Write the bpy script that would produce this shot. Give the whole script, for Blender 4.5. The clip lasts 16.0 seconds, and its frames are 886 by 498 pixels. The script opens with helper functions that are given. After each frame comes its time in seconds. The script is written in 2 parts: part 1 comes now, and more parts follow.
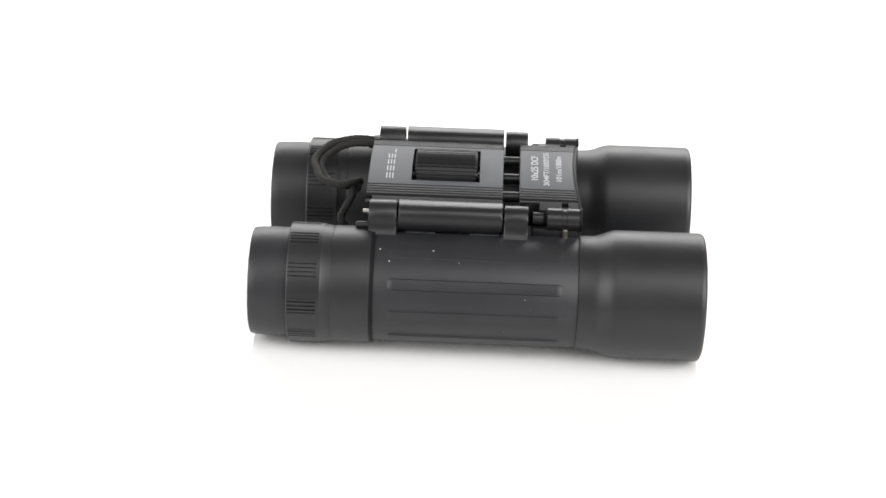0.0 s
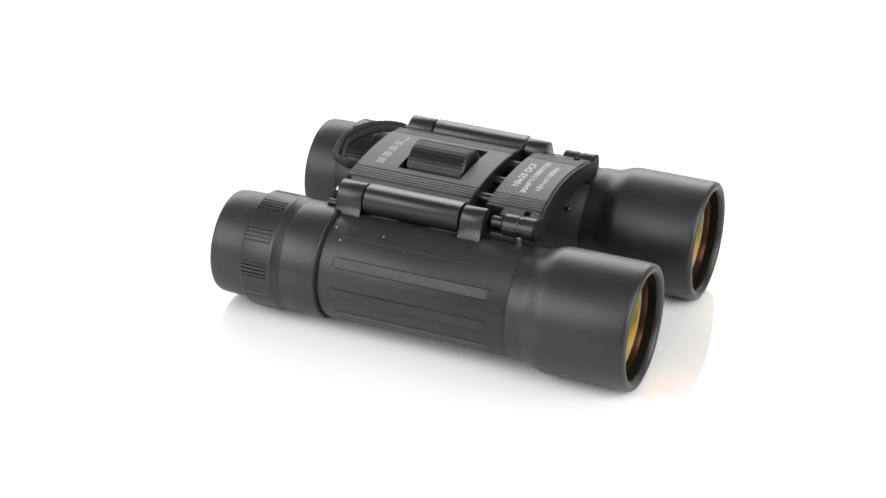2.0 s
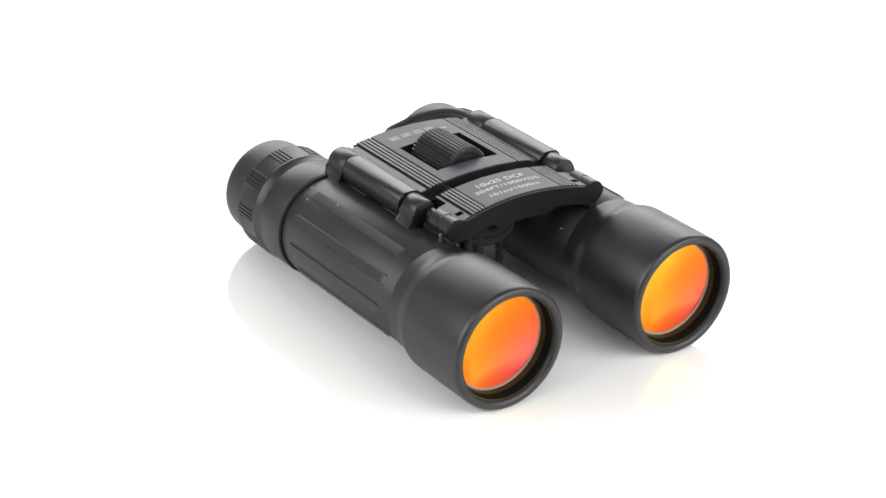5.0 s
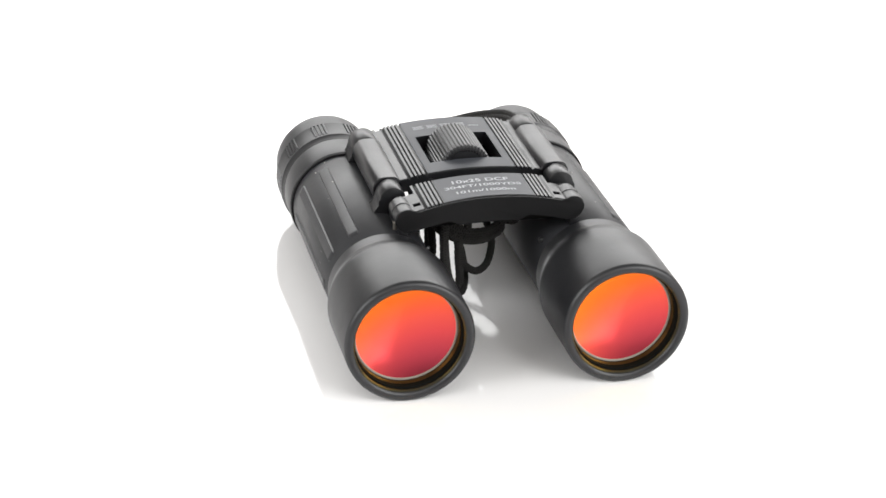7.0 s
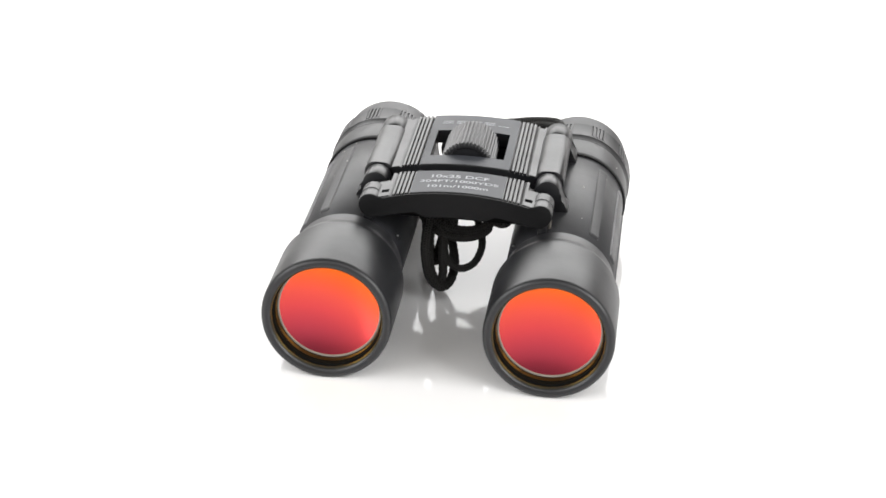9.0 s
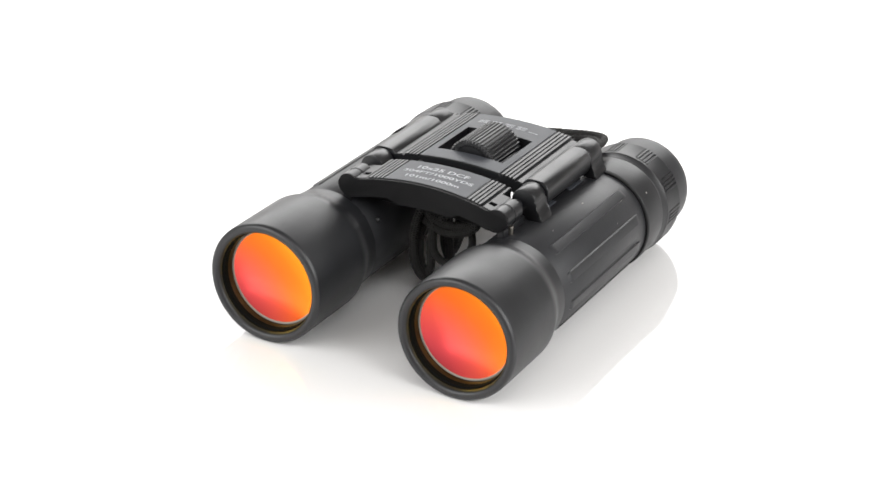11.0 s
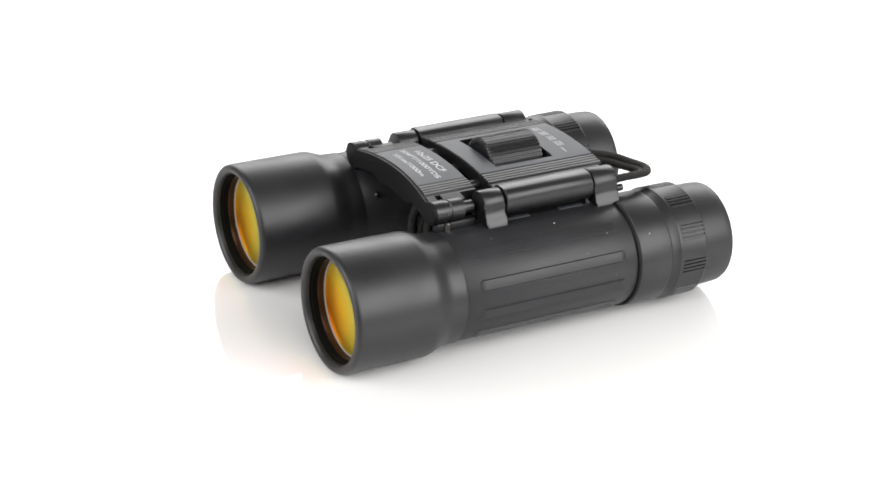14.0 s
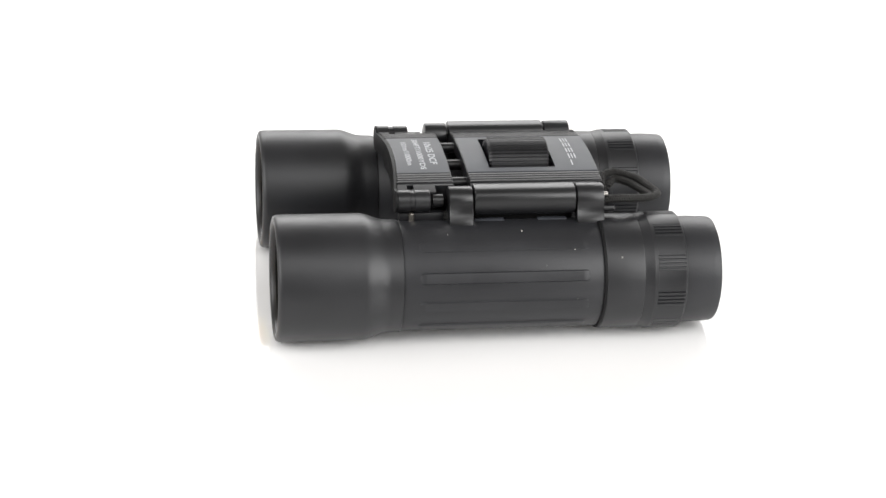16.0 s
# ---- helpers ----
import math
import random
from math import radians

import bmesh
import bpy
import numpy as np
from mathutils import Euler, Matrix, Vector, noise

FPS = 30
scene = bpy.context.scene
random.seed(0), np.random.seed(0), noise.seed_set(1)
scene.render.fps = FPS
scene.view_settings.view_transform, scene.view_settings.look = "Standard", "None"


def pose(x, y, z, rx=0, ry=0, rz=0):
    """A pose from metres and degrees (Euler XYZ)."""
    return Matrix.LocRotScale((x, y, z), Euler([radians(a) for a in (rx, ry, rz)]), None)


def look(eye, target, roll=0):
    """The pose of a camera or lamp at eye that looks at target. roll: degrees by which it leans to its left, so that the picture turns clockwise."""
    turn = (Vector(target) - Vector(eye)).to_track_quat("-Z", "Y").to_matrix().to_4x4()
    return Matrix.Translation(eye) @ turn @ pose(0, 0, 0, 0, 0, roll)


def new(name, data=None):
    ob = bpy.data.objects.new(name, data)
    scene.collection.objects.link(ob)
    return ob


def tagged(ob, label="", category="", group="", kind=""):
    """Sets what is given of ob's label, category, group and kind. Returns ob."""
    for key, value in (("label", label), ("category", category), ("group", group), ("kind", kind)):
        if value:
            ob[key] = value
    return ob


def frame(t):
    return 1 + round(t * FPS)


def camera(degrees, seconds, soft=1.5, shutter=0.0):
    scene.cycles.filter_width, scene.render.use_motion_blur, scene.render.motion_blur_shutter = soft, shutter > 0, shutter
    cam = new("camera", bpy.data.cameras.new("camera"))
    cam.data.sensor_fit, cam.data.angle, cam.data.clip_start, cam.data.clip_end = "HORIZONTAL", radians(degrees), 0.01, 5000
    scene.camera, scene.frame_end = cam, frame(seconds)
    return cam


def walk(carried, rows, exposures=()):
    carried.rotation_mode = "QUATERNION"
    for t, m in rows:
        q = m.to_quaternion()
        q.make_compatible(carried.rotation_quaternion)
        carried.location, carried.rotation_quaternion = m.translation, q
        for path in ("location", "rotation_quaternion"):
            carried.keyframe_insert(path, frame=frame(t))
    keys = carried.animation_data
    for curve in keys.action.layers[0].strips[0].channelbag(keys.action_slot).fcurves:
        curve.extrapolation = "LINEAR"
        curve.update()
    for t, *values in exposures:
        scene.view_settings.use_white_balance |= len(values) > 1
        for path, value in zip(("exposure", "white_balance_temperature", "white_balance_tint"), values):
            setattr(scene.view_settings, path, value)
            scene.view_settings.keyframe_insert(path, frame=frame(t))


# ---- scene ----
cam = camera(23.74, 16.0, soft=1.6)
EYE = Vector((-0.00943, -0.49929, 0.25584))
PITCH = radians(26.149)
AIM = EYE + Vector((0, math.cos(PITCH), -math.sin(PITCH)))
STAND = look(EYE, AIM, 2.351)
walk(cam, [(0, STAND), (16, STAND)])

# ---- light: a white studio tent with a large softbox at the back ----
world = bpy.data.worlds.new("studio_tent")
scene.world = world
world.use_nodes = True
bg = world.node_tree.nodes["Background"]
bg.inputs["Color"].default_value = (1.0, 0.91, 0.82, 1)
bg.inputs["Strength"].default_value = 0.22


def softbox(name, eye, target, sx, sy, watts, colour=(1, 1, 1)):
    lamp = bpy.data.lights.new(name, "AREA")
    lamp.shape, lamp.size, lamp.size_y, lamp.energy, lamp.color = "RECTANGLE", sx, sy, watts, colour
    ob = new(name, lamp)
    ob.matrix_world = look(eye, target)
    return ob


softbox("softbox_back", (0.0, 1.5, 0.78), (0, 0, 0.05), 2.2, 0.8, 28)
softbox("softbox_front", (0.2, -0.95, 1.25), (0, 0, 0.0), 1.3, 0.7, 7)
softbox("softbox_left", (-1.1, -0.6, 0.65), (0, 0, 0.05), 1.3, 0.9, 18.5)
softbox("softbox_right", (1.1, -0.65, 0.65), (0, 0, 0.05), 1.3, 0.9, 22)

# ---- materials ----


def material(name):
    m = bpy.data.materials.new(name)
    m.use_nodes = True
    nt = m.node_tree
    return m, nt, nt.nodes, nt.links, nt.nodes["Principled BSDF"]


def plastic(name, colour, rough, grain=2500.0, bump=0.08, vary=0.25, metal=0.0, shine=0.5):
    """Moulded black plastic: fine grain relief, faint handling marks in the gloss."""
    m, nt, n, l, p = material(name)
    co = n.new("ShaderNodeTexCoord")
    fine = n.new("ShaderNodeTexNoise")
    fine.inputs["Scale"].default_value, fine.inputs["Detail"].default_value = grain, 3
    big = n.new("ShaderNodeTexNoise")
    big.inputs["Scale"].default_value, big.inputs["Detail"].default_value = 90, 5
    l.new(co.outputs["Object"], fine.inputs["Vector"])
    l.new(co.outputs["Object"], big.inputs["Vector"])
    mix = n.new("ShaderNodeMix")
    mix.data_type = "RGBA"
    mix.inputs["A"].default_value = (*[c * (1 - vary) for c in colour], 1)
    mix.inputs["B"].default_value = (*[c * (1 + vary) for c in colour], 1)
    l.new(big.outputs["Fac"], mix.inputs["Factor"])
    l.new(mix.outputs["Result"], p.inputs["Base Color"])
    rr = n.new("ShaderNodeMapRange")
    rr.inputs["From Min"].default_value, rr.inputs["From Max"].default_value = 0.3, 0.7
    rr.inputs["To Min"].default_value, rr.inputs["To Max"].default_value = rough - 0.035, rough + 0.04
    l.new(big.outputs["Fac"], rr.inputs["Value"])
    l.new(rr.outputs["Result"], p.inputs["Roughness"])
    bp = n.new("ShaderNodeBump")
    bp.inputs["Strength"].default_value, bp.inputs["Distance"].default_value = bump, 0.0002
    l.new(fine.outputs["Fac"], bp.inputs["Height"])
    # slight unevenness of the moulding, a few millimetres across
    sink = n.new("ShaderNodeTexNoise")
    sink.inputs["Scale"].default_value, sink.inputs["Detail"].default_value = 240, 3
    l.new(co.outputs["Object"], sink.inputs["Vector"])
    wavy = n.new("ShaderNodeBump")
    wavy.inputs["Strength"].default_value, wavy.inputs["Distance"].default_value = 0.07, 0.0005
    l.new(sink.outputs["Fac"], wavy.inputs["Height"])
    l.new(wavy.outputs["Normal"], bp.inputs["Normal"])
    l.new(bp.outputs["Normal"], p.inputs["Normal"])
    p.inputs["Metallic"].default_value = metal
    p.inputs["Specular IOR Level"].default_value = shine
    return m


RUBBER = plastic("black_rubber", (0.0195, 0.02, 0.0224), 0.42, 1800, 0.15, shine=0.42)
BLACK = plastic("satin_black_plastic", (0.0085, 0.0088, 0.01), 0.33)
TUBE = plastic("objective_plastic", (0.0112, 0.0116, 0.0134), 0.41, shine=0.54)
GLOSSBLACK = plastic("hinge_black_plastic", (0.0085, 0.0088, 0.01), 0.35, shine=0.55)
GREY = plastic("dark_grey_lacquer", (0.046, 0.0495, 0.057), 0.45, 3000, 0.05, 0.12, shine=0.26)
INNER = plastic("bore_black", (0.004, 0.004, 0.004), 0.75, shine=0.06)
MATTE = plastic("matte_black_plastic", (0.006, 0.006, 0.0065), 0.55, shine=0.18)
PRINT = plastic("white_print", (0.4, 0.41, 0.43), 0.5, 4000, 0.05, 0.15)
STEEL = plastic("steel", (0.55, 0.53, 0.5), 0.3, 2000, 0.05, 0.1, 1.0)
BRASS = plastic("brass", (0.3, 0.28, 0.25), 0.4, 2000, 0.05, 0.1, 1.0)
# copper tint: the lens's orange reflection on the black bore wall, put into colour
LENS_ECHO = plastic("painted_lens_reflection", (0.1, 0.05, 0.032), 0.3, 2000, 0.05, 0.2, 1.0)
RIM = plastic("pale_ring", (0.26, 0.24, 0.21), 0.4, 2000, 0.05, 0.15)
LINT = plastic("lint", (0.6, 0.58, 0.54), 0.8)


def cord_material():
    m, nt, n, l, p = material("braided_cord")
    p.inputs["Base Color"].default_value = (0.02, 0.02, 0.02, 1)
    p.inputs["Roughness"].default_value = 0.65
    p.inputs["Specular IOR Level"].default_value = 0.2
    uv = n.new("ShaderNodeUVMap")
    waves = []
    for sx in (1, -1):
        mp = n.new("ShaderNodeMapping")
        mp.inputs["Scale"].default_value = (1.0, 3.0 * sx, 1)
        w = n.new("ShaderNodeTexWave")
        w.bands_direction = "DIAGONAL"
        w.inputs["Scale"].default_value = 1.0
        l.new(uv.outputs["UV"], mp.inputs["Vector"])
        l.new(mp.outputs["Vector"], w.inputs["Vector"])
        waves.append(w)
    mx = n.new("ShaderNodeMath")
    mx.operation = "MAXIMUM"
    l.new(waves[0].outputs["Fac"], mx.inputs[0])
    l.new(waves[1].outputs["Fac"], mx.inputs[1])
    bp = n.new("ShaderNodeBump")
    bp.inputs["Strength"].default_value, bp.inputs["Distance"].default_value = 0.9, 0.0005
    l.new(mx.outputs["Value"], bp.inputs["Height"])
    l.new(bp.outputs["Normal"], p.inputs["Normal"])
    # highlights on the strands and shade between them, painted into the colour
    mix = n.new("ShaderNodeMix")
    mix.data_type = "RGBA"
    mix.inputs["A"].default_value = (0.008, 0.008, 0.008, 1)
    mix.inputs["B"].default_value = (0.045, 0.044, 0.042, 1)
    l.new(mx.outputs["Value"], mix.inputs["Factor"])
    l.new(mix.outputs["Result"], p.inputs["Base Color"])
    return m


CORD = cord_material()


def coated_lens(name):
    """Ruby interference coating: the gloss shifts from red through orange to yellow-green towards grazing angles."""
    m, nt, n, l, p = material(name)
    lw = n.new("ShaderNodeLayerWeight")
    lw.inputs["Blend"].default_value = 0.5
    ramp = n.new("ShaderNodeValToRGB")
    stops = [(0.0, (0.42, 0.055, 0.1)), (0.03, (0.5, 0.06, 0.1)), (0.07, (0.64, 0.07, 0.095)), (0.11, (0.78, 0.085, 0.09)), (0.155, (0.88, 0.11, 0.08)), (0.20, (0.93, 0.13, 0.05)),
             (0.25, (0.94, 0.16, 0.025)), (0.31, (0.94, 0.205, 0.018)), (0.37, (0.93, 0.31, 0.02)), (0.42, (0.92, 0.44, 0.03)), (0.48, (0.9, 0.6, 0.055)), (0.55, (0.88, 0.76, 0.13)),
             (0.64, (0.87, 0.87, 0.36)), (0.82, (0.85, 0.85, 0.6))]
    els = ramp.color_ramp.elements
    els[0].position, els[0].color = stops[0][0], (*stops[0][1], 1)
    els[1].position, els[1].color = stops[-1][0], (*stops[-1][1], 1)
    for at, col in stops[1:-1]:
        e = els.new(at)
        e.color = (*col, 1)
    l.new(lw.outputs["Facing"], ramp.inputs["Fac"])
    gloss = n.new("ShaderNodeBsdfGlossy")
    gloss.inputs["Roughness"].default_value = 0.17
    l.new(ramp.outputs["Color"], gloss.inputs["Color"])
    # a broader, hazier lobe of the same coating
    haze = n.new("ShaderNodeBsdfGlossy")
    haze.inputs["Roughness"].default_value = 0.5
    l.new(ramp.outputs["Color"], haze.inputs["Color"])
    both = n.new("ShaderNodeMixShader")
    both.inputs["Fac"].default_value = 0.35
    l.new(gloss.outputs["BSDF"], both.inputs[1])
    l.new(haze.outputs["BSDF"], both.inputs[2])
    l.new(both.outputs["Shader"], n["Material Output"].inputs["Surface"])
    n.remove(p)
    return m


LENS = coated_lens("ruby_coating")


def acrylic():
    m, nt, n, l, p = material("white_acrylic")
    co = n.new("ShaderNodeTexCoord")
    big = n.new("ShaderNodeTexNoise")
    big.inputs["Scale"].default_value, big.inputs["Detail"].default_value = 14, 4
    l.new(co.outputs["Object"], big.inputs["Vector"])
    mix = n.new("ShaderNodeMix")
    mix.data_type = "RGBA"
    mix.inputs["A"].default_value = (0.9, 0.895, 0.89, 1)
    mix.inputs["B"].default_value = (0.93, 0.925, 0.92, 1)
    l.new(big.outputs["Fac"], mix.inputs["Factor"])
    l.new(mix.outputs["Result"], p.inputs["Base Color"])
    p.inputs["Roughness"].default_value = 0.06
    p.inputs["IOR"].default_value = 1.42
    return m


ACRYLIC = acrylic()

# ---- mesh helpers ----


def part(name, bm, mat, parent=None, label="", smooth=True, sharp=35):
    me = bpy.data.meshes.new(name)
    bmesh.ops.recalc_face_normals(bm, faces=bm.faces)
    if smooth:
        for f in bm.faces:
            f.smooth = True
        for e in bm.edges:
            if len(e.link_faces) == 2 and e.calc_face_angle(0) > radians(sharp):
                e.smooth = False
    bm.to_mesh(me)
    bm.free()
    me.materials.append(mat)
    ob = new(name, me)
    if parent:
        ob.parent = parent
    if label:
        ob["label"] = label
    return ob


def lathe(profile, cx, cz, n=96, wobble=None, close=False, cap=True):
    """Turn a profile of (y, radius) about the axis along y through (cx, cz), in mm. wobble(angle, y, r) gives a changed radius."""
    bm = bmesh.new()
    rings = []
    for y, r in profile:
        ring = []
        for i in range(n):
            a = 2 * math.pi * i / n
            q = wobble(a, y, r) if wobble else r
            ring.append(bm.verts.new(((cx + q * math.cos(a)) / 1000, y / 1000, (cz + q * math.sin(a)) / 1000)))
        rings.append(ring)
    pairs = list(zip(rings, rings[1:])) + ([(rings[-1], rings[0])] if close else [])
    for a, b in pairs:
        for i in range(n):
            j = (i + 1) % n
            bm.faces.new((a[i], a[j], b[j], b[i]))
    if cap and not close:
        for ring in (rings[0], rings[-1]):
            if profile[rings.index(ring)][1] > 0.01:
                bm.faces.new(ring)
    return bm


def extrude(outline, y0, y1, bevel=0.25, segs=2):
    """Extrude an (x, z) outline in mm from y0 to y1, with softened edges."""
    bm = bmesh.new()
    a = [bm.verts.new((x / 1000, y0 / 1000, z / 1000)) for x, z in outline]
    b = [bm.verts.new((x / 1000, y1 / 1000, z / 1000)) for x, z in outline]
    k = len(a)
    ends = [bm.faces.new(a), bm.faces.new(b[::-1])]
    for i in range(k):
        j = (i + 1) % k
        bm.faces.new((a[i], b[i], b[j], a[j]))
    if bevel:
        es = list({e for f in ends for e in f.edges})
        bmesh.ops.bevel(bm, geom=es, offset=bevel / 1000, segments=segs, affect="EDGES", profile=0.5)
    return bm


def box(x0, x1, y0, y1, z0, z1, bevel=0.2):
    bm = bmesh.new()
    bmesh.ops.create_cube(bm, size=1)
    bmesh.ops.scale(bm, vec=((x1 - x0) / 1000, (y1 - y0) / 1000, (z1 - z0) / 1000), verts=bm.verts)
    bmesh.ops.translate(bm, vec=((x0 + x1) / 2000, (y0 + y1) / 2000, (z0 + z1) / 2000), verts=bm.verts)
    if bevel:
        bmesh.ops.bevel(bm, geom=bm.edges[:], offset=bevel / 1000, segments=2, affect="EDGES", profile=0.5)
    return bm


def tube(points, r, n=16, step=0.22):
    """A round braided cord along a smooth line through points in mm; the crossing strands stand out in relief."""
    p = [Vector(q) for q in points]
    dense = []
    for i in range(len(p) - 1):
        a, b, c, d = p[max(i - 1, 0)], p[i], p[i + 1], p[min(i + 2, len(p) - 1)]
        for k in range(40):
            t = k / 40
            dense.append(0.5 * ((2 * b) + (c - a) * t + (2 * a - 5 * b + 4 * c - d) * t * t + (3 * b - a - 3 * c + d) * t ** 3))
    dense.append(p[-1])
    line = [dense[0]]
    for q in dense[1:]:
        if (q - line[-1]).length >= step:
            line.append(q)
    bm = bmesh.new()
    uv = bm.loops.layers.uv.new("UVMap")
    side, rings, run, runs = None, [], 0.0, []
    for i, c in enumerate(line):
        tan = (line[min(i + 1, len(line) - 1)] - line[max(i - 1, 0)]).normalized()
        if side is None:
            side = tan.orthogonal().normalized()
        side = (side - tan * side.dot(tan)).normalized()
        up = tan.cross(side)
        if i:
            run += (c - line[i - 1]).length
        runs.append(run)
        ring = []
        for k in range(n):
            a = 2 * math.pi * k / n
            weave = max(math.sin(2 * math.pi * run / 1.5 + 3 * a), math.sin(2 * math.pi * run / 1.5 - 3 * a))
            q = r * (0.97 + 0.07 * weave)
            ring.append(bm.verts.new((c + (side * math.cos(a) + up * math.sin(a)) * q) / 1000))
        rings.append(ring)
    for i in range(len(rings) - 1):
        for k in range(n):
            j = (k + 1) % n
            f = bm.faces.new((rings[i][k], rings[i][j], rings[i + 1][j], rings[i + 1][k]))
            for loop, (u, v) in zip(f.loops, ((runs[i], k / n), (runs[i], (k + 1) / n), (runs[i + 1], (k + 1) / n), (runs[i + 1], k / n))):
                loop[uv].uv = (u, v)
    bm.faces.new(rings[0])
    bm.faces.new(rings[-1])
    return bm


# ---- the table: a glossy white sheet with a swept-up back ----


def build_backdrop():
    line = [(-0.42, 0.0), (0.9, 0.0)]
    for k in range(1, 13):
        a = radians(70) * k / 12
        line.append((0.9 + 0.3 * math.sin(a), 0.3 * (1 - math.cos(a))))
    under = [(y + 0.002, z - 0.006) for y, z in line]
    bm = bmesh.new()
    loop = line + under[::-1]
    a = [bm.verts.new((-1.5, y, z)) for y, z in loop]
    b = [bm.verts.new((1.5, y, z)) for y, z in loop]
    k = len(loop)
    bm.faces.new(a)
    bm.faces.new(b[::-1])
    for i in range(k):
        j = (i + 1) % k
        bm.faces.new((a[i], b[i], b[j], a[j]))
    ob = part("backdrop", bm, ACRYLIC)
    return tagged(ob, "glossy white acrylic sheet swept up behind the subject", "backdrop", kind="structure")


build_backdrop()

# ---- the binoculars; x across, y towards the objectives, millimetres in the numbers ----
SPREAD, AXIS = 26.9, 15.435
HINGE_X, HINGE_Z = 22.0, 33.7


def lean(x):
    """How far the bridge and its hinges rise or sink at x."""
    return -0.016 * (x + 8.0)


def arch(x):
    """Height of the bridge's top at x; it sits a little askew."""
    return 37.35 - x * x / 180.0 + lean(x)


def knurl(a, y, r):
    """Ten patches of four fins round the dioptre ring."""
    u = ((math.degrees(a) - 3.5 + 7.5) % 36.0) / 15.0
    if -46.6 < y < -39.6:
        if u < 1.0:
            return r + (0.1 if int(u * 19) % 5 in (1, 2, 3) else -0.26)
        return r - 0.05
    return r


def build_barrel(s, root):
    cx = SPREAD * s
    body = part("barrel", lathe([(-26.2, 12.6), (-26.0, 13.75), (-25.6, 13.9), (24.2, 13.9), (24.35, 13.8)], cx, AXIS), RUBBER, root,
                "ribbed black rubber-armoured barrel")
    # black ring added for the shade on the housing's step face
    part("step_shade_ring", lathe([(-26.6, 13.0), (-26.6, 14.4), (-26.1, 14.4), (-25.95, 14.2), (-25.95, 13.0)], cx, AXIS, 96, close=True), MATTE, body, "matte black ring added for the shade on the step at the barrel's end")
    for ang in ((-38, -5, 28, 61) if s > 0 else (-41, -8.5, 22.5, 55.5)):
        pad = bmesh.new()
        nu, nv = 40, 8
        grid = []
        for iu in range(nu + 1):
            row = []
            for iv in range(nv + 1):
                u, v = iu / nu, iv / nv
                y = -22.6 + 43.3 * u
                da = (v - 0.5) * 13.0
                du = min(u, 1 - u) * 43.3
                dv = min(v, 1 - v) * 3.2
                w = 1.0
                if du < 1.0:
                    w = math.sqrt(max(0.0, 1 - ((1.0 - du) / 1.0) ** 2))
                h = 0.4 * min(1, dv / 0.3) * min(1, du / 0.3) if 0 < iu < nu and 0 < iv < nv else -0.2
                a = radians(ang + da * (0.55 + 0.45 * w))
                r = 13.9 + h
                row.append(pad.verts.new(((cx + s * r * math.cos(a)) / 1000, y / 1000, (AXIS + r * math.sin(a)) / 1000)))
            grid.append(row)
        for iu in range(nu):
            for iv in range(nv):
                pad.faces.new((grid[iu][iv], grid[iu + 1][iv], grid[iu + 1][iv + 1], grid[iu][iv + 1]))
        part("grip_rib", pad, RUBBER, body)
    # objective end: a flared tube with a rolled lip and a stepped bore
    outer = [(24.3, 13.95), (24.42, 14.12), (27.5, 14.25)]
    for k in range(1, 9):
        t = k / 8
        outer.append((27.5 + 6.5 * t, 14.25 + 1.65 * (3 * t * t - 2 * t ** 3)))
    outer += [(45, 15.95), (54.0, 15.95), (54.8, 15.85), (55.3, 15.45), (55.5, 14.9), (55.45, 14.3), (55.2, 13.8), (54.7, 13.5), (54.0, 13.4)]
    tube_ob = part("objective_tube", lathe(outer, cx, AXIS, 128, cap=False), TUBE, root, "flared satin black objective tube")
    part("bore", lathe([(54.05, 13.42), (53.4, 13.3), (53.3, 13.05), (52.2, 12.95), (47.5, 12.9), (47.4, 12.0), (42, 12.0)], cx, AXIS, 128, cap=False), INNER, tube_ob, "matte black stepped bore")
    # band added on the bore wall; its tint stands in for the mirrored lens
    part("reflection_band", lathe([(50.0, 12.94), (51.8, 12.98), (51.9, 12.92), (51.8, 12.86), (50.0, 12.82)], cx, AXIS, 128, close=True), LENS_ECHO, tube_ob, "added band on the bore wall, tinted copper for the lens's reflection")
    part("retaining_ring", lathe([(49.9, 12.88), (50.25, 12.84), (50.35, 12.6), (50.25, 12.3), (49.9, 12.25)], cx, AXIS, 128, close=True), RIM, tube_ob, "thin pale grey retaining ring")
    dish, rings = [], 14
    for k in range(rings + 1):
        r = 12.32 * (1 - k / rings)
        dish.append((50.1 - (12.32 ** 2 - r * r) / (2 * 42.0), max(r, 0.005)))
    part("lens", lathe(dish, cx, AXIS, 128, cap=False), LENS, tube_ob, "ruby-coated objective lens with an orange sheen", sharp=80)
    # ocular end
    part("eyepiece_housing", lathe([(-26.55, 13.2), (-26.6, 14.3), (-26.8, 14.5), (-27.1, 14.55), (-35.6, 14.5), (-36.2, 14.4), (-36.5, 14.0)], cx, AXIS, 96), TUBE, root,
         "smooth black eyepiece housing")
    part("dioptre_ring", lathe([(-36.1, 13.6), (-36.2, 14.3), (-36.35, 14.42), (-38.4, 14.72), (-38.7, 14.88), (-39.5, 14.88), (-39.6, 14.88), (-39.62, 14.88), (-46.55, 14.88), (-46.62, 14.85),
                                (-46.9, 14.7), (-47.1, 14.3), (-47.15, 13.2)], cx, AXIS, 720, knurl), TUBE, root, "black adjusting ring with ribbed patches", sharp=25)
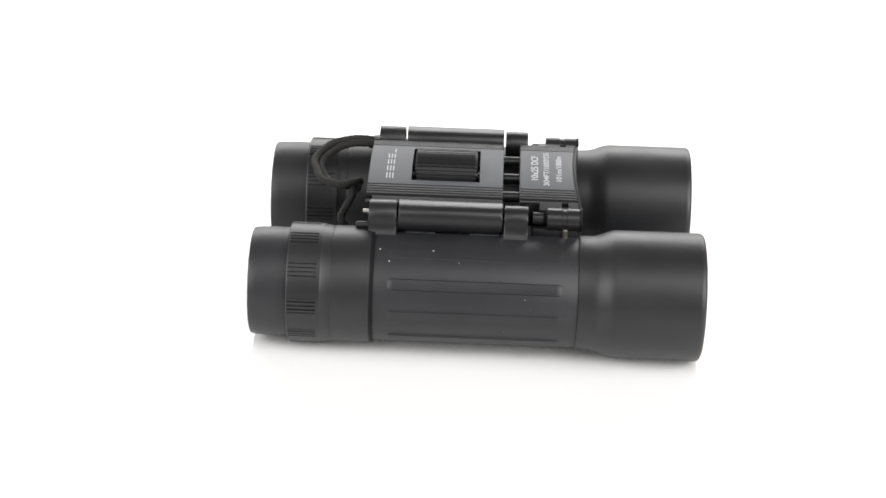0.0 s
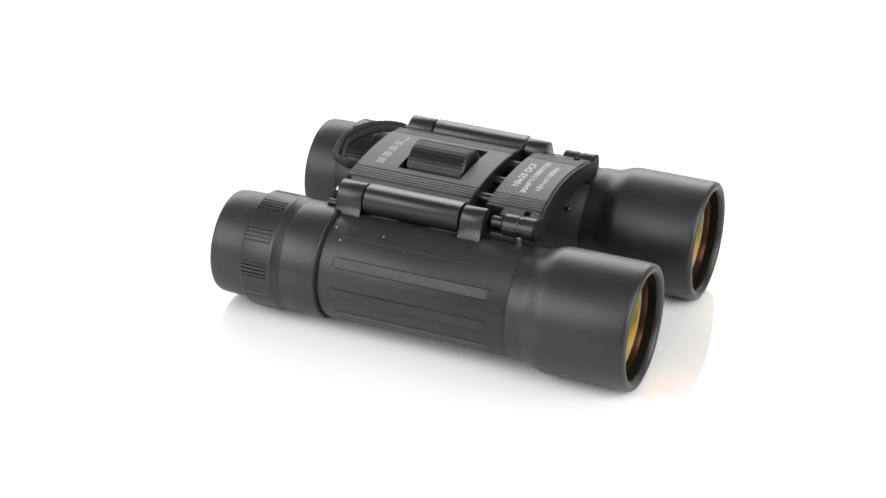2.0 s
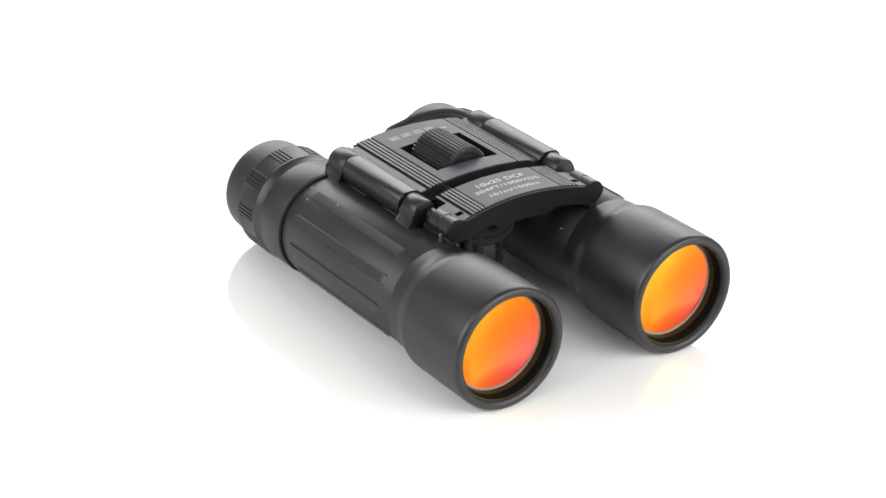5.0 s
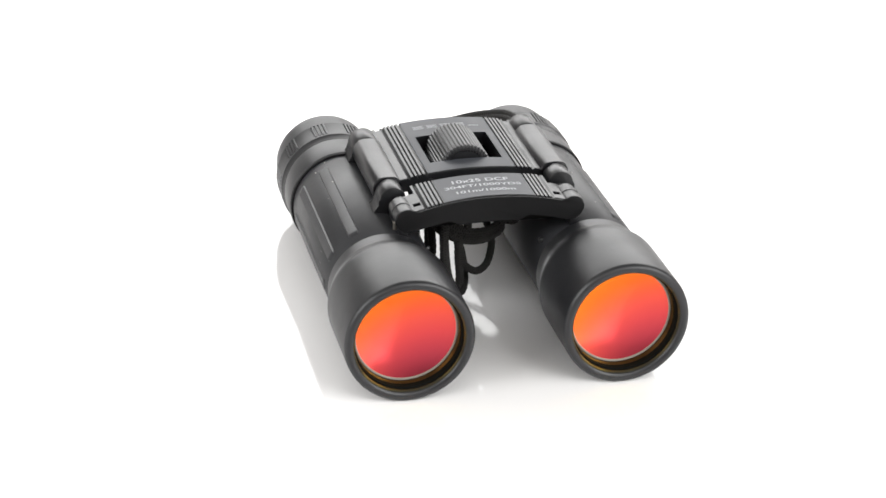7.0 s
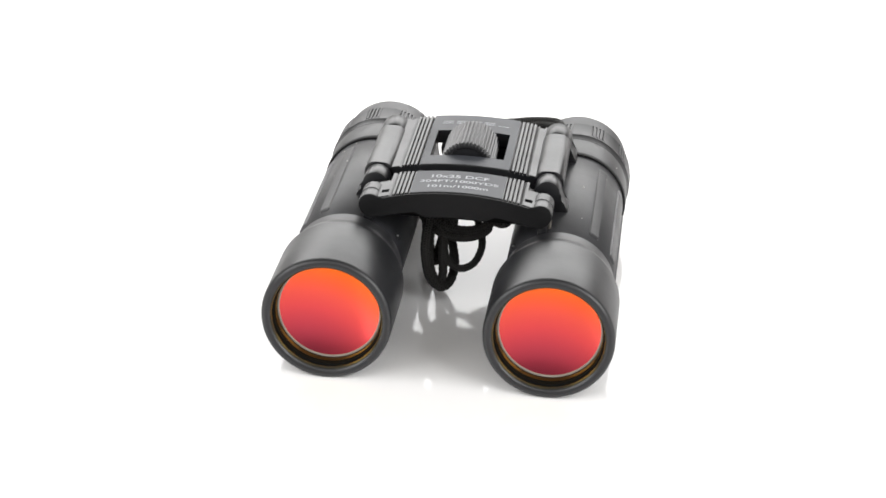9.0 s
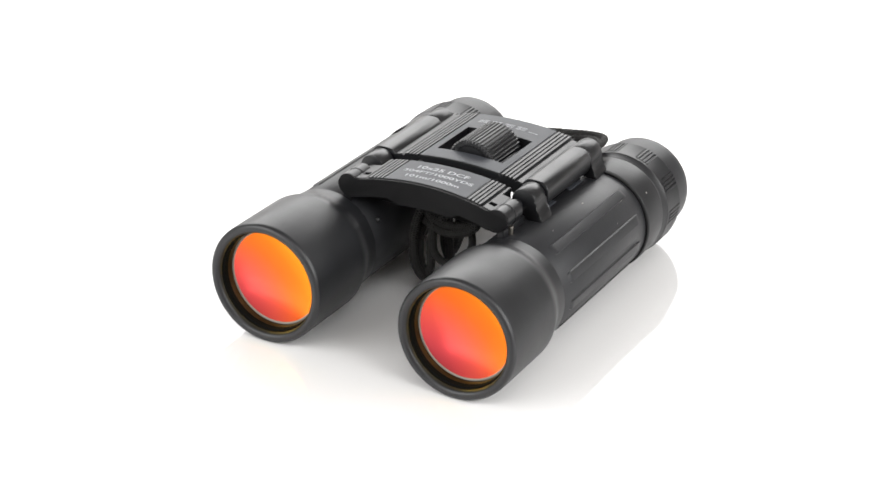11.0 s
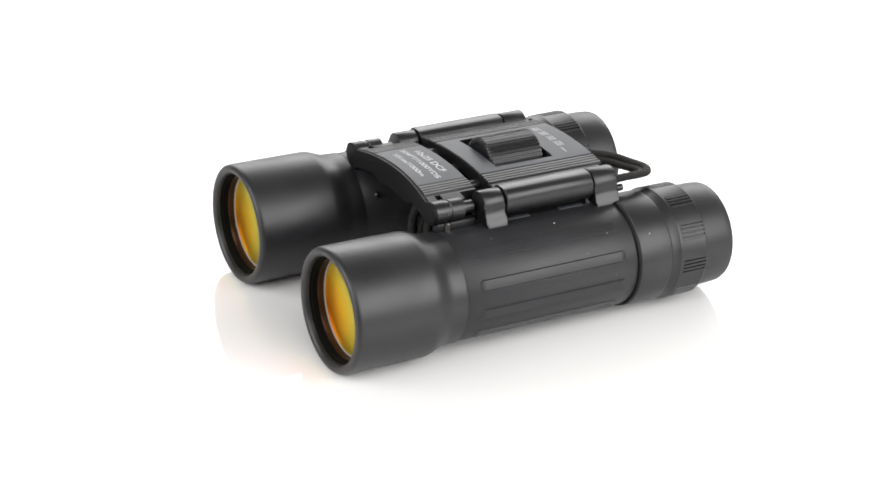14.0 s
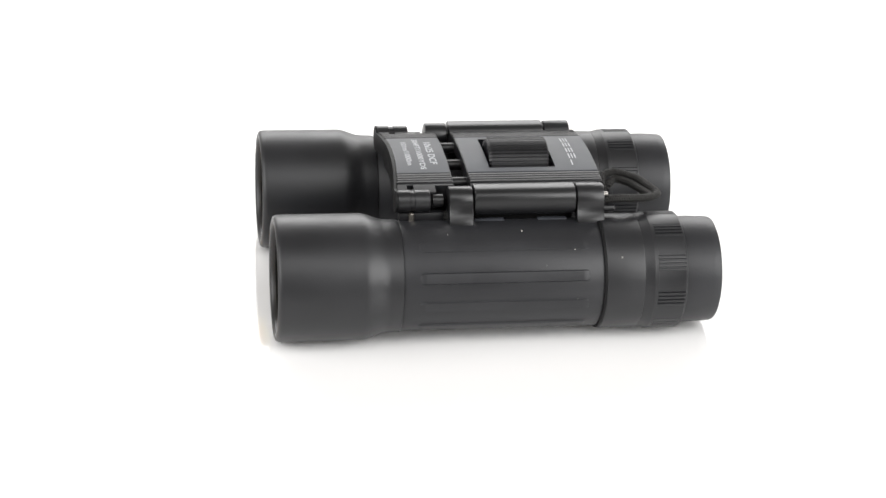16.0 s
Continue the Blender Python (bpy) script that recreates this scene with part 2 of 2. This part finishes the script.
    cup = part("eyecup", lathe([(-46.8, 13.2), (-47.1, 13.55), (-50, 13.6), (-54.0, 13.5), (-55.8, 13.35), (-56.3, 13.15), (-56.5, 12.7), (-56.4, 12.2), (-55.9, 11.6), (-53.0, 9.0),
                                (-50, 8.0)], cx, AXIS, 96), RUBBER, root, "black rubber eyecup")
    stud = bmesh.new()
    bmesh.ops.create_uvsphere(stud, u_segments=16, v_segments=10, radius=0.0008,
                              matrix=Matrix.Translation(((cx - s * 14.0 * math.cos(radians(31))) / 1000, 0.0202, (AXIS + 14.0 * math.sin(radians(31))) / 1000)))
    part("stud", stud, GLOSSBLACK, body, "small domed black stud on the barrel's inner side")
    part("eyepiece_lens", lathe([(-50.4, 8.3), (-50.9, 6), (-51.2, 3), (-51.3, 0.005)], cx, AXIS, 64), INNER, cup)
    dust = bmesh.new()
    rnd = random.Random(5 + s)
    spots = [(65, -11.3), (52.1, -22.0), (66, -24.4)] if s > 0 else [(39.5, -30.4), (50, -18.7), (75, -6)]
    for _ in range(7):
        spots.append((rnd.uniform(-20, 80), rnd.uniform(-24, 22)))
    for k, (ang, y) in enumerate(spots):
        a, r = radians(ang), 14.57 if y < -26.5 else 14.33 if k == 0 else 13.95
        q = 0.19 if k < 3 else rnd.uniform(0.05, 0.1)
        m = Matrix.Translation(((cx + s * r * math.cos(a)) / 1000, y / 1000, (AXIS + r * math.sin(a)) / 1000)) @ Matrix.Diagonal((q / 1000, q / 1000, q / 1000, 1))
        bmesh.ops.create_icosphere(dust, subdivisions=1, radius=1, matrix=m)
    tagged(part("dust", dust, LINT, body, "pale lint specks"), kind="stuff")


def build_hinge(s, root):
    hx, hz = HINGE_X * s, HINGE_Z + lean(HINGE_X * s) - (0.62 if s > 0 else 0.0)
    # the knuckle cylinder of the rear plate, with a lip that meets the plate
    roll = []
    for k in range(40):
        a = 2 * math.pi * k / 40
        c, d = math.cos(a), math.sin(a)
        roll.append((hx + 3.75 * math.copysign(abs(c) ** 0.72, c), hz - 0.05 + 3.6 * math.copysign(abs(d) ** 0.72, d)))
    part("hinge_tube", extrude(roll, -20.4, 5.2, 0.3), GLOSSBLACK, root, "smooth black hinge roll along the plate")
    for y0, y1, cr in ((-27.8, -20.9, 3.7), (5.7, 11.6, 3.35)):
        pts = []
        for k in range(15):
            a = radians(205 - k * 15)
            pts.append((hx + s * cr * math.cos(a), hz + cr * math.sin(a)))
        pts += [(hx + s * 3.7, hz - 1.5), (hx + s * 4.3, hz - 2.7), (hx + s * 5.3, hz - 3.7), (hx + s * 5.6, hz - 4.9), (hx + s * 1.5, hz - 4.7), (hx - s * 1.6, hz - 3.0)]
        clip = part("hinge_clip", extrude(pts, y0, y1, 0.3), GLOSSBLACK, root, "black clip that ties the hinge to the barrel")
        if y0 < 0:
            part("pin", lathe([(-29.4, 0.35), (-29.3, 0.55), (-27.5, 0.55)], hx, hz + 0.8, 16), STEEL, clip, "steel hinge pin end")
            part("strap_lug", lathe([(-31.0, 0.6), (-30.8, 0.9), (-27.6, 1.0)], hx + s * 1.5, hz - 2.4, 16), GLOSSBLACK, clip)
    part("hinge_web", box(min(hx - s * 4, hx + s * 1.2), max(hx - s * 4, hx + s * 1.2), -20.2, 5.0, 27.6, 31.0), INNER, root)
    for y0, y1 in ((-18.6, -11.2), (-2.6, 4.9)):
        part("rail", box(min(hx + s * 1.2, hx + s * 2.7), max(hx + s * 1.2, hx + s * 2.7), y0, y1, 28.2, 29.35, 0.15), GREY, root, "thin worn edge of the barrel rail")
    # the front plate's rolled end, with a small screw below it
    part("front_knuckle", lathe([(16.2, 2.4), (16.4, 2.75), (20.0, 2.8), (20.15, 2.6), (21.2, 2.6), (21.35, 2.8), (24.3, 2.8), (24.5, 2.5)], hx - s * 0.5, HINGE_Z + lean(hx) - 0.45, 40), GLOSSBLACK, root,
         "short black rolled hinge end")
    part("screw", lathe([(0, 0.55), (0.2, 0.7), (2.6, 0.7), (2.8, 0.5)], 0, 0, 18), BRASS, root, "small brass hinge screw").matrix_local = pose((hx + s * 1.4) / 1000, 0.0209, 0.0283, 90)
    part("bracket", box(hx - 1.2, hx + 1.2, 12.5, 24.0, 27.6, 30.9, 0.5), GLOSSBLACK, root, "black bracket under the front hinge")


def plate_bm(y0, y1, half, thick, holes=(), ridges=True, boss=None):
    """An arched plate with raised ridges along y; holes: (x0, x1, y0, y1), cut right through."""
    xs = set()
    x = -half
    while x <= half + 1e-6:
        xs.add(round(x, 3))
        x += half / 24
    xs |= {x for h in holes for x in h[:2]}
    tops = {}
    if ridges:
        for sgn in (-1, 1):
            for k in range(4):
                c = 12.5 + k * 1.05
                for off, dz in ((-0.5, -0.5), (-0.3, 0.12), (0.3, 0.12), (0.5, -0.5)):
                    tops[round(sgn * (c + off), 3)] = dz
            xs = {q for q in xs if not (11.9 < sgn * q < 16.3)}
            xs |= {q for q in tops if q * sgn > 0}
    xs = sorted(xs)
    ys = [y0, y0 + 0.25, y1 - 0.25, y1]
    ys = sorted(set(ys) | {y for h in holes for y in h[2:]})
    bm = bmesh.new()

    def under(q):
        low = arch(q) - thick
        if boss and abs(q) < boss[0]:
            low -= boss[1] * min(1, (boss[0] - abs(q)) / 1.5)
        return low

    top, bot = {}, {}
    for q in xs:
        for y in ys:
            soft = 0.22 if y in (y0, y1) else 0.0
            top[q, y] = bm.verts.new((q / 1000, y / 1000, (arch(q) + tops.get(q, 0) - soft) / 1000))
            bot[q, y] = bm.verts.new((q / 1000, y / 1000, under(q) / 1000))

    def solid(i, j):
        if not (0 <= i < len(xs) - 1 and 0 <= j < len(ys) - 1):
            return False
        mx, my = (xs[i] + xs[i + 1]) / 2, (ys[j] + ys[j + 1]) / 2
        return not any(h[0] < mx < h[1] and h[2] < my < h[3] for h in holes)

    for i in range(len(xs) - 1):
        for j in range(len(ys) - 1):
            if not solid(i, j):
                continue
            a, b, c, d = (xs[i], ys[j]), (xs[i + 1], ys[j]), (xs[i + 1], ys[j + 1]), (xs[i], ys[j + 1])
            bm.faces.new([top[k] for k in (a, b, c, d)])
            bm.faces.new([bot[k] for k in (d, c, b, a)])
            for p, q, ni, nj in ((a, b, i, j - 1), (b, c, i + 1, j), (c, d, i, j + 1), (d, a, i - 1, j)):
                if not solid(ni, nj):
                    bm.faces.new((top[q], top[p], bot[p], bot[q]))
    return bm


def bowed(bm):
    """Draw the front edge of the front plate back towards its middle."""
    for v in bm.verts:
        x, y = v.co.x * 1000, v.co.y * 1000
        v.co.y -= 1.3 / 1000 * max(0.0, 1 - (x / 19.0) ** 2) * min(1.0, max(0.0, (y - 21.6) / 2.4))
    return bm


def panel_bm(y0, y1, hole=None):
    """A thin skin on the middle of the arch."""
    bm = bmesh.new()
    ys = [y0, y1] if not hole else [y0, hole[1], hole[2], y1]
    xs = sorted({round(-11.6 + 23.2 * k / 24, 3) for k in range(25)} | ({-hole[0], hole[0]} if hole else set()))
    v = {(x, y, k): bm.verts.new((x / 1000, y / 1000, (arch(x) + (0.09 if k else -0.3)) / 1000)) for x in xs for y in ys for k in (0, 1)}
    for a, b in zip(xs, xs[1:]):
        for c, d in zip(ys, ys[1:]):
            if hole and abs(a + b) / 2 < hole[0] and c >= hole[1] and d <= hole[2]:
                continue
            bm.faces.new((v[a, c, 1], v[b, c, 1], v[b, d, 1], v[a, d, 1]))
    for x in (xs[0], xs[-1]):
        for c, d in zip(ys, ys[1:]):
            bm.faces.new((v[x, c, 0], v[x, d, 0], v[x, d, 1], v[x, c, 1]))
    return bm


def lettering(text, size, y, width, root):
    cu = bpy.data.curves.new("lettering", "FONT")
    cu.body, cu.size, cu.align_x, cu.extrude, cu.offset = text, 1.0, "CENTER", 0.0, 0.016
    ob = bpy.data.objects.new("lettering", cu)
    scene.collection.objects.link(ob)
    bpy.context.view_layer.update()
    me = bpy.data.meshes.new_from_object(ob.evaluated_get(bpy.context.evaluated_depsgraph_get()))
    bpy.data.objects.remove(ob)
    xs = [v.co.x for v in me.vertices]
    kx = width / (max(xs) - min(xs))
    mid = (max(xs) + min(xs)) / 2
    bm = bmesh.new()
    bm.from_mesh(me)
    bmesh.ops.subdivide_edges(bm, edges=[e for e in bm.edges if e.calc_length() > 0.3], cuts=2)
    for v in bm.verts:
        x, dy = -(v.co.x - mid) * kx, -v.co.y * size
        v.co = (x / 1000, (y + dy) / 1000, (arch(x) + 0.125) / 1000)
    for f in bm.faces:
        if f.normal.z < 0:
            f.normal_flip()
    part("lettering", bm, PRINT, root, "pale printed lettering " + text, smooth=False)


def build_bridge(root):
    rear = part("rear_plate", plate_bm(-29.0, 5.2, 19.4, 3.6, [(-9.6, 9.6, -18.1, -0.8), (16.9, 18.4, -29.0, -27.4), (-18.4, -16.9, -29.0, -27.4)]), BLACK, root, "arched black bridge plate with fine ridges and a grey panel")
    part("panel", panel_bm(-28.8, 5.0, (9.6, -18.1, -0.8)), GREY, rear, "dark grey lacquered panel round the wheel")
    # the letters of the maker's mark, as thin plain bars
    for k in range(5):
        x0 = 9.0 - k * 3.75
        for ya, yb in ((-24.5, -24.22), (-23.72, -23.46), (-22.98, -22.7)) if k < 4 else ((-22.98, -22.7),):
            bm = bmesh.new()
            hi = [bm.verts.new((x / 1000, y / 1000, (arch(x) + 0.125) / 1000)) for y in (ya, yb) for x in (x0, x0 - 1.4, x0 - 2.8)]
            bm.faces.new((hi[0], hi[1], hi[4], hi[3]))
            bm.faces.new((hi[1], hi[2], hi[5], hi[4]))
            part("print_mark", bm, PRINT, rear, "thin pale printed bar", smooth=False)
    front = part("front_plate", bowed(plate_bm(9.4, 24.3, 20.2, 4.6, [(17.1, 19.0, 19.9, 21.6), (-19.0, -17.1, 19.9, 21.6), (17.4, 20.2, 9.4, 14.4), (-20.2, -17.4, 9.4, 14.4)], boss=(9.0, 1.8))), BLACK, root, "arched black front bridge plate with a grey printed panel")
    part("panel", bowed(panel_bm(9.6, 24.1)), GREY, front, "dark grey panel with pale lettering")
    for s in (-1, 1):
        part("end_roll", lathe([(12.6, 1.2), (12.8, 1.6), (15.4, 1.6)], s * 20.8, 33.0 + lean(20.8 * s), 32), GLOSSBLACK, front)
    part("front_face", front_face(), MATTE, front, "plain black front face of the bridge")
    for text, size, y, w in (("10x25 DCF", 2.5, 14.5, 14.6), ("304FT/1000YDS", 2.0, 17.3, 19.8), ("101m/1000m", 2.0, 20.5, 15.2)):
        lettering(text, size, y - 0.5, w, front)
    for x in (-11, 0, 11):
        part("guide_rod", lathe([(-4, 1.4), (16, 1.4)], x, 33.6, 24), BLACK, root, "black guide rod between the plates")
    part("carriage", box(-13.0, 7.4, -26.0, -18.6, 27.5, 33.0, 0.6), INNER, root)
    part("cross_arm", box(-19, 19, 11.0, 22.0, 29.3, 31.6, 0.6), INNER, root)
    # focusing wheel
    n = 43 * 4

    def ribs(a, y, r):
        k = int(round(a / (2 * math.pi) * n)) % 4
        return r - (0.32 if k in (0, 1) else 0.0)

    wheel = part("focusing_wheel", lathe([(-17.4, 4.5), (-17.3, 6.4), (-16.9, 7.1), (-2.1, 7.1), (-1.6, 6.6), (-1.5, 5.9), (-1.8, 5.5), (-1.8, 0.8)], 0, 33.55, n, ribs), GLOSSBLACK, root,
                 "ribbed black focusing wheel", sharp=25)
    part("axle", lathe([(-20, 0.9), (9.5, 0.9)], 0, 33.6, 20), BLACK, wheel)
    part("slot_wall", box(-9.9, -6.6, -19, 0, 27.5, 31.5, 0.3), INNER, root)
    part("slot_wall", box(5.4, 7.5, -19, 0, 27.5, 31.5, 0.3), INNER, root)


def front_face():
    """The plain front of the bridge: arched, with a boss below and a round bulb at either end."""
    top, low = [], []
    for k in range(65):
        x = -24.2 + 48.4 * k / 64
        t = arch(x) - 0.15
        b = arch(x) - 5.0 - 1.6 * min(1.0, max(0.0, (9.5 - abs(x)) / 1.5))
        zc = HINGE_Z - 0.45 + lean(x)
        h = math.sqrt(max(0.02, 2.95 ** 2 - (abs(x) - 21.3) ** 2))
        if abs(x) > 21.3:
            t, b = zc + h, zc - h
        elif abs(x) > 18.6:
            t, b = max(t, zc + h), min(b, zc - h)
        top.append((x, t))
        low.append((x, b))
    return bowed(extrude(top + low[::-1], 24.35, 25.0, 0.2))


def build_strap(root):
    """A doubled braided cord: a loop behind the bridge and a tangle that hangs between the barrels."""
    st = part("strap", tube([(-22.3, -26.5, 33.2), (-22.5, -32, 33.7), (-22.2, -36, 33.5), (-20.2, -40.8, 32.7), (-14.4, -44.4, 31.1), (-8.4, -43.5, 30.5), (-3, -41.6, 30.3), (0.4, -36.8, 30.5),
                             (-1.4, -33, 30.6), (-5, -32, 29), (-6, -33, 26)], 1.0), CORD, root, "looped black braided wrist strap")
    part("cord", tube([(-20.9, -26.5, 33.0), (-21.2, -31.5, 33.0), (-20.8, -35.6, 32.8), (-18.8, -39.6, 31.8), (-13.8, -42.8, 30.2), (-8.4, -41.8, 29.4), (-3.6, -39.6, 29.2), (-1.2, -36.2, 29.3),
                       (-3.6, -33.8, 28.6), (2, -33.5, 28.4), (6, -34.5, 27.4), (9.5, -35.8, 25), (8, -32, 21), (4, -20, 20), (3, -8, 20)], 1.0), CORD, st)
    # extra cord loops further back under the bridge, added to shade the floor there
    for k in range(2):
        part("cord", tube([(9 - k, -16 + 3 * k, 25), (11.6 - 0.6 * k, -14 + 4 * k, 17), (10.2 - 0.4 * k, -11 + 3.4 * k, 7.5), (8.6 - 0.8 * k, -10 + 3 * k, 3.2), (6.8 - 0.3 * k, -11 + 3.2 * k, 8), (6.2, -14 + 3 * k, 17),
                           (3, -16 + 2 * k, 25)], 1.15), CORD, st)
    # the long loop, doubled, and the round loop beside it
    part("cord", tube([(3, -8, 20), (6, 2, 23), (7.8, 9, 24), (8.4, 12.4, 18.4), (8.1, 13.0, 13.4), (6.9, 13.0, 8.4), (4.2, 11.9, 5.2), (2.0, 8.8, 5.6), (1.3, 5.6, 9), (2.0, 4.6, 13.4), (3.4, 4, 19),
                       (4, 3, 25)], 1.2), CORD, st)
    part("cord", tube([(3.6, 5, 25.5), (3.9, 9.4, 21.5), (4.1, 10.6, 15.5), (3.7, 11.3, 8.6), (5.2, 11.6, 6.9), (6.8, 11.2, 9.5), (7.6, 10.4, 15.5), (7.6, 7, 23)], 1.15), CORD, st)
    part("cord", tube([(4.5, 6, 25), (4.0, 9.6, 20), (3.5, 10.8, 15.0), (2.0, 11.2, 12.1), (-0.9, 10.8, 10.5), (-4.0, 8.6, 11.3), (-5.6, 6.6, 14.6), (-5.4, 6.4, 18.6), (-3.5, 5, 24)], 0.98), CORD, st)
    # strands bunched under the bridge
    part("cord", tube([(11, 5, 24), (8.4, 8.6, 21.6), (4.4, 10, 19.8), (0, 10.5, 19.2), (-4.2, 10, 19.8), (-7.4, 8.4, 21.8), (-6.5, 3, 25)], 1.15), CORD, st)
    part("cord", tube([(10, 7, 24.5), (5, 9.4, 22), (0, 9.8, 21), (-4.6, 9.2, 21.4), (-8.4, 7, 23.2), (-9, 3, 25)], 1.15), CORD, st)
    part("cord", tube([(-7, 6, 23.5), (-9.4, 7.6, 22.8), (-11.6, 7, 22.6), (-13.4, 4, 24)], 1.05), CORD, st)
    part("cord", tube([(8.5, 4, 25.5), (6.4, 8.6, 23.4), (3.2, 9.6, 19.8), (1.6, 9.2, 22.8), (2.4, 5, 25.5)], 1.1), CORD, st)
    for k in range(3):
        part("cord", tube([(11 - k, -16 + k * 3, 22), (5, -9 + 4 * k, 25.5 - k * 0.9), (-1, 1 + 2 * k, 24.5 + 0.3 * k), (-7, 5 + k, 23.5), (-10, -3 + k, 21)], 1.1), CORD, st)


def build_binoculars():
    root = new("binoculars")
    tagged(root, "compact black folding binoculars with ruby-coated lenses on a white table", "binoculars")
    for s in (1, -1):
        build_barrel(s, root)
        build_hinge(s, root)
    build_bridge(root)
    build_strap(root)
    return root


binoculars = build_binoculars()


# the turntable's angle in degrees, every 0.8 seconds
ANGLES = (269.05, 260.74, 252.28, 243.83, 235.38, 226.86, 218.23, 209.57, 201.01, 192.59, 184.29,
          175.98, 167.56, 159.02, 150.25, 141.58, 133.05, 124.72, 116.22, 107.79, 99.45)


def motions():
    rows = []
    for k, angle in enumerate(ANGLES):
        rows.append((0.8 * k, Matrix.Rotation(radians(angle), 4, "Z") @ pose(0.00432, 0.0005, 0, 0.578)))
    walk(binoculars, rows)


motions()
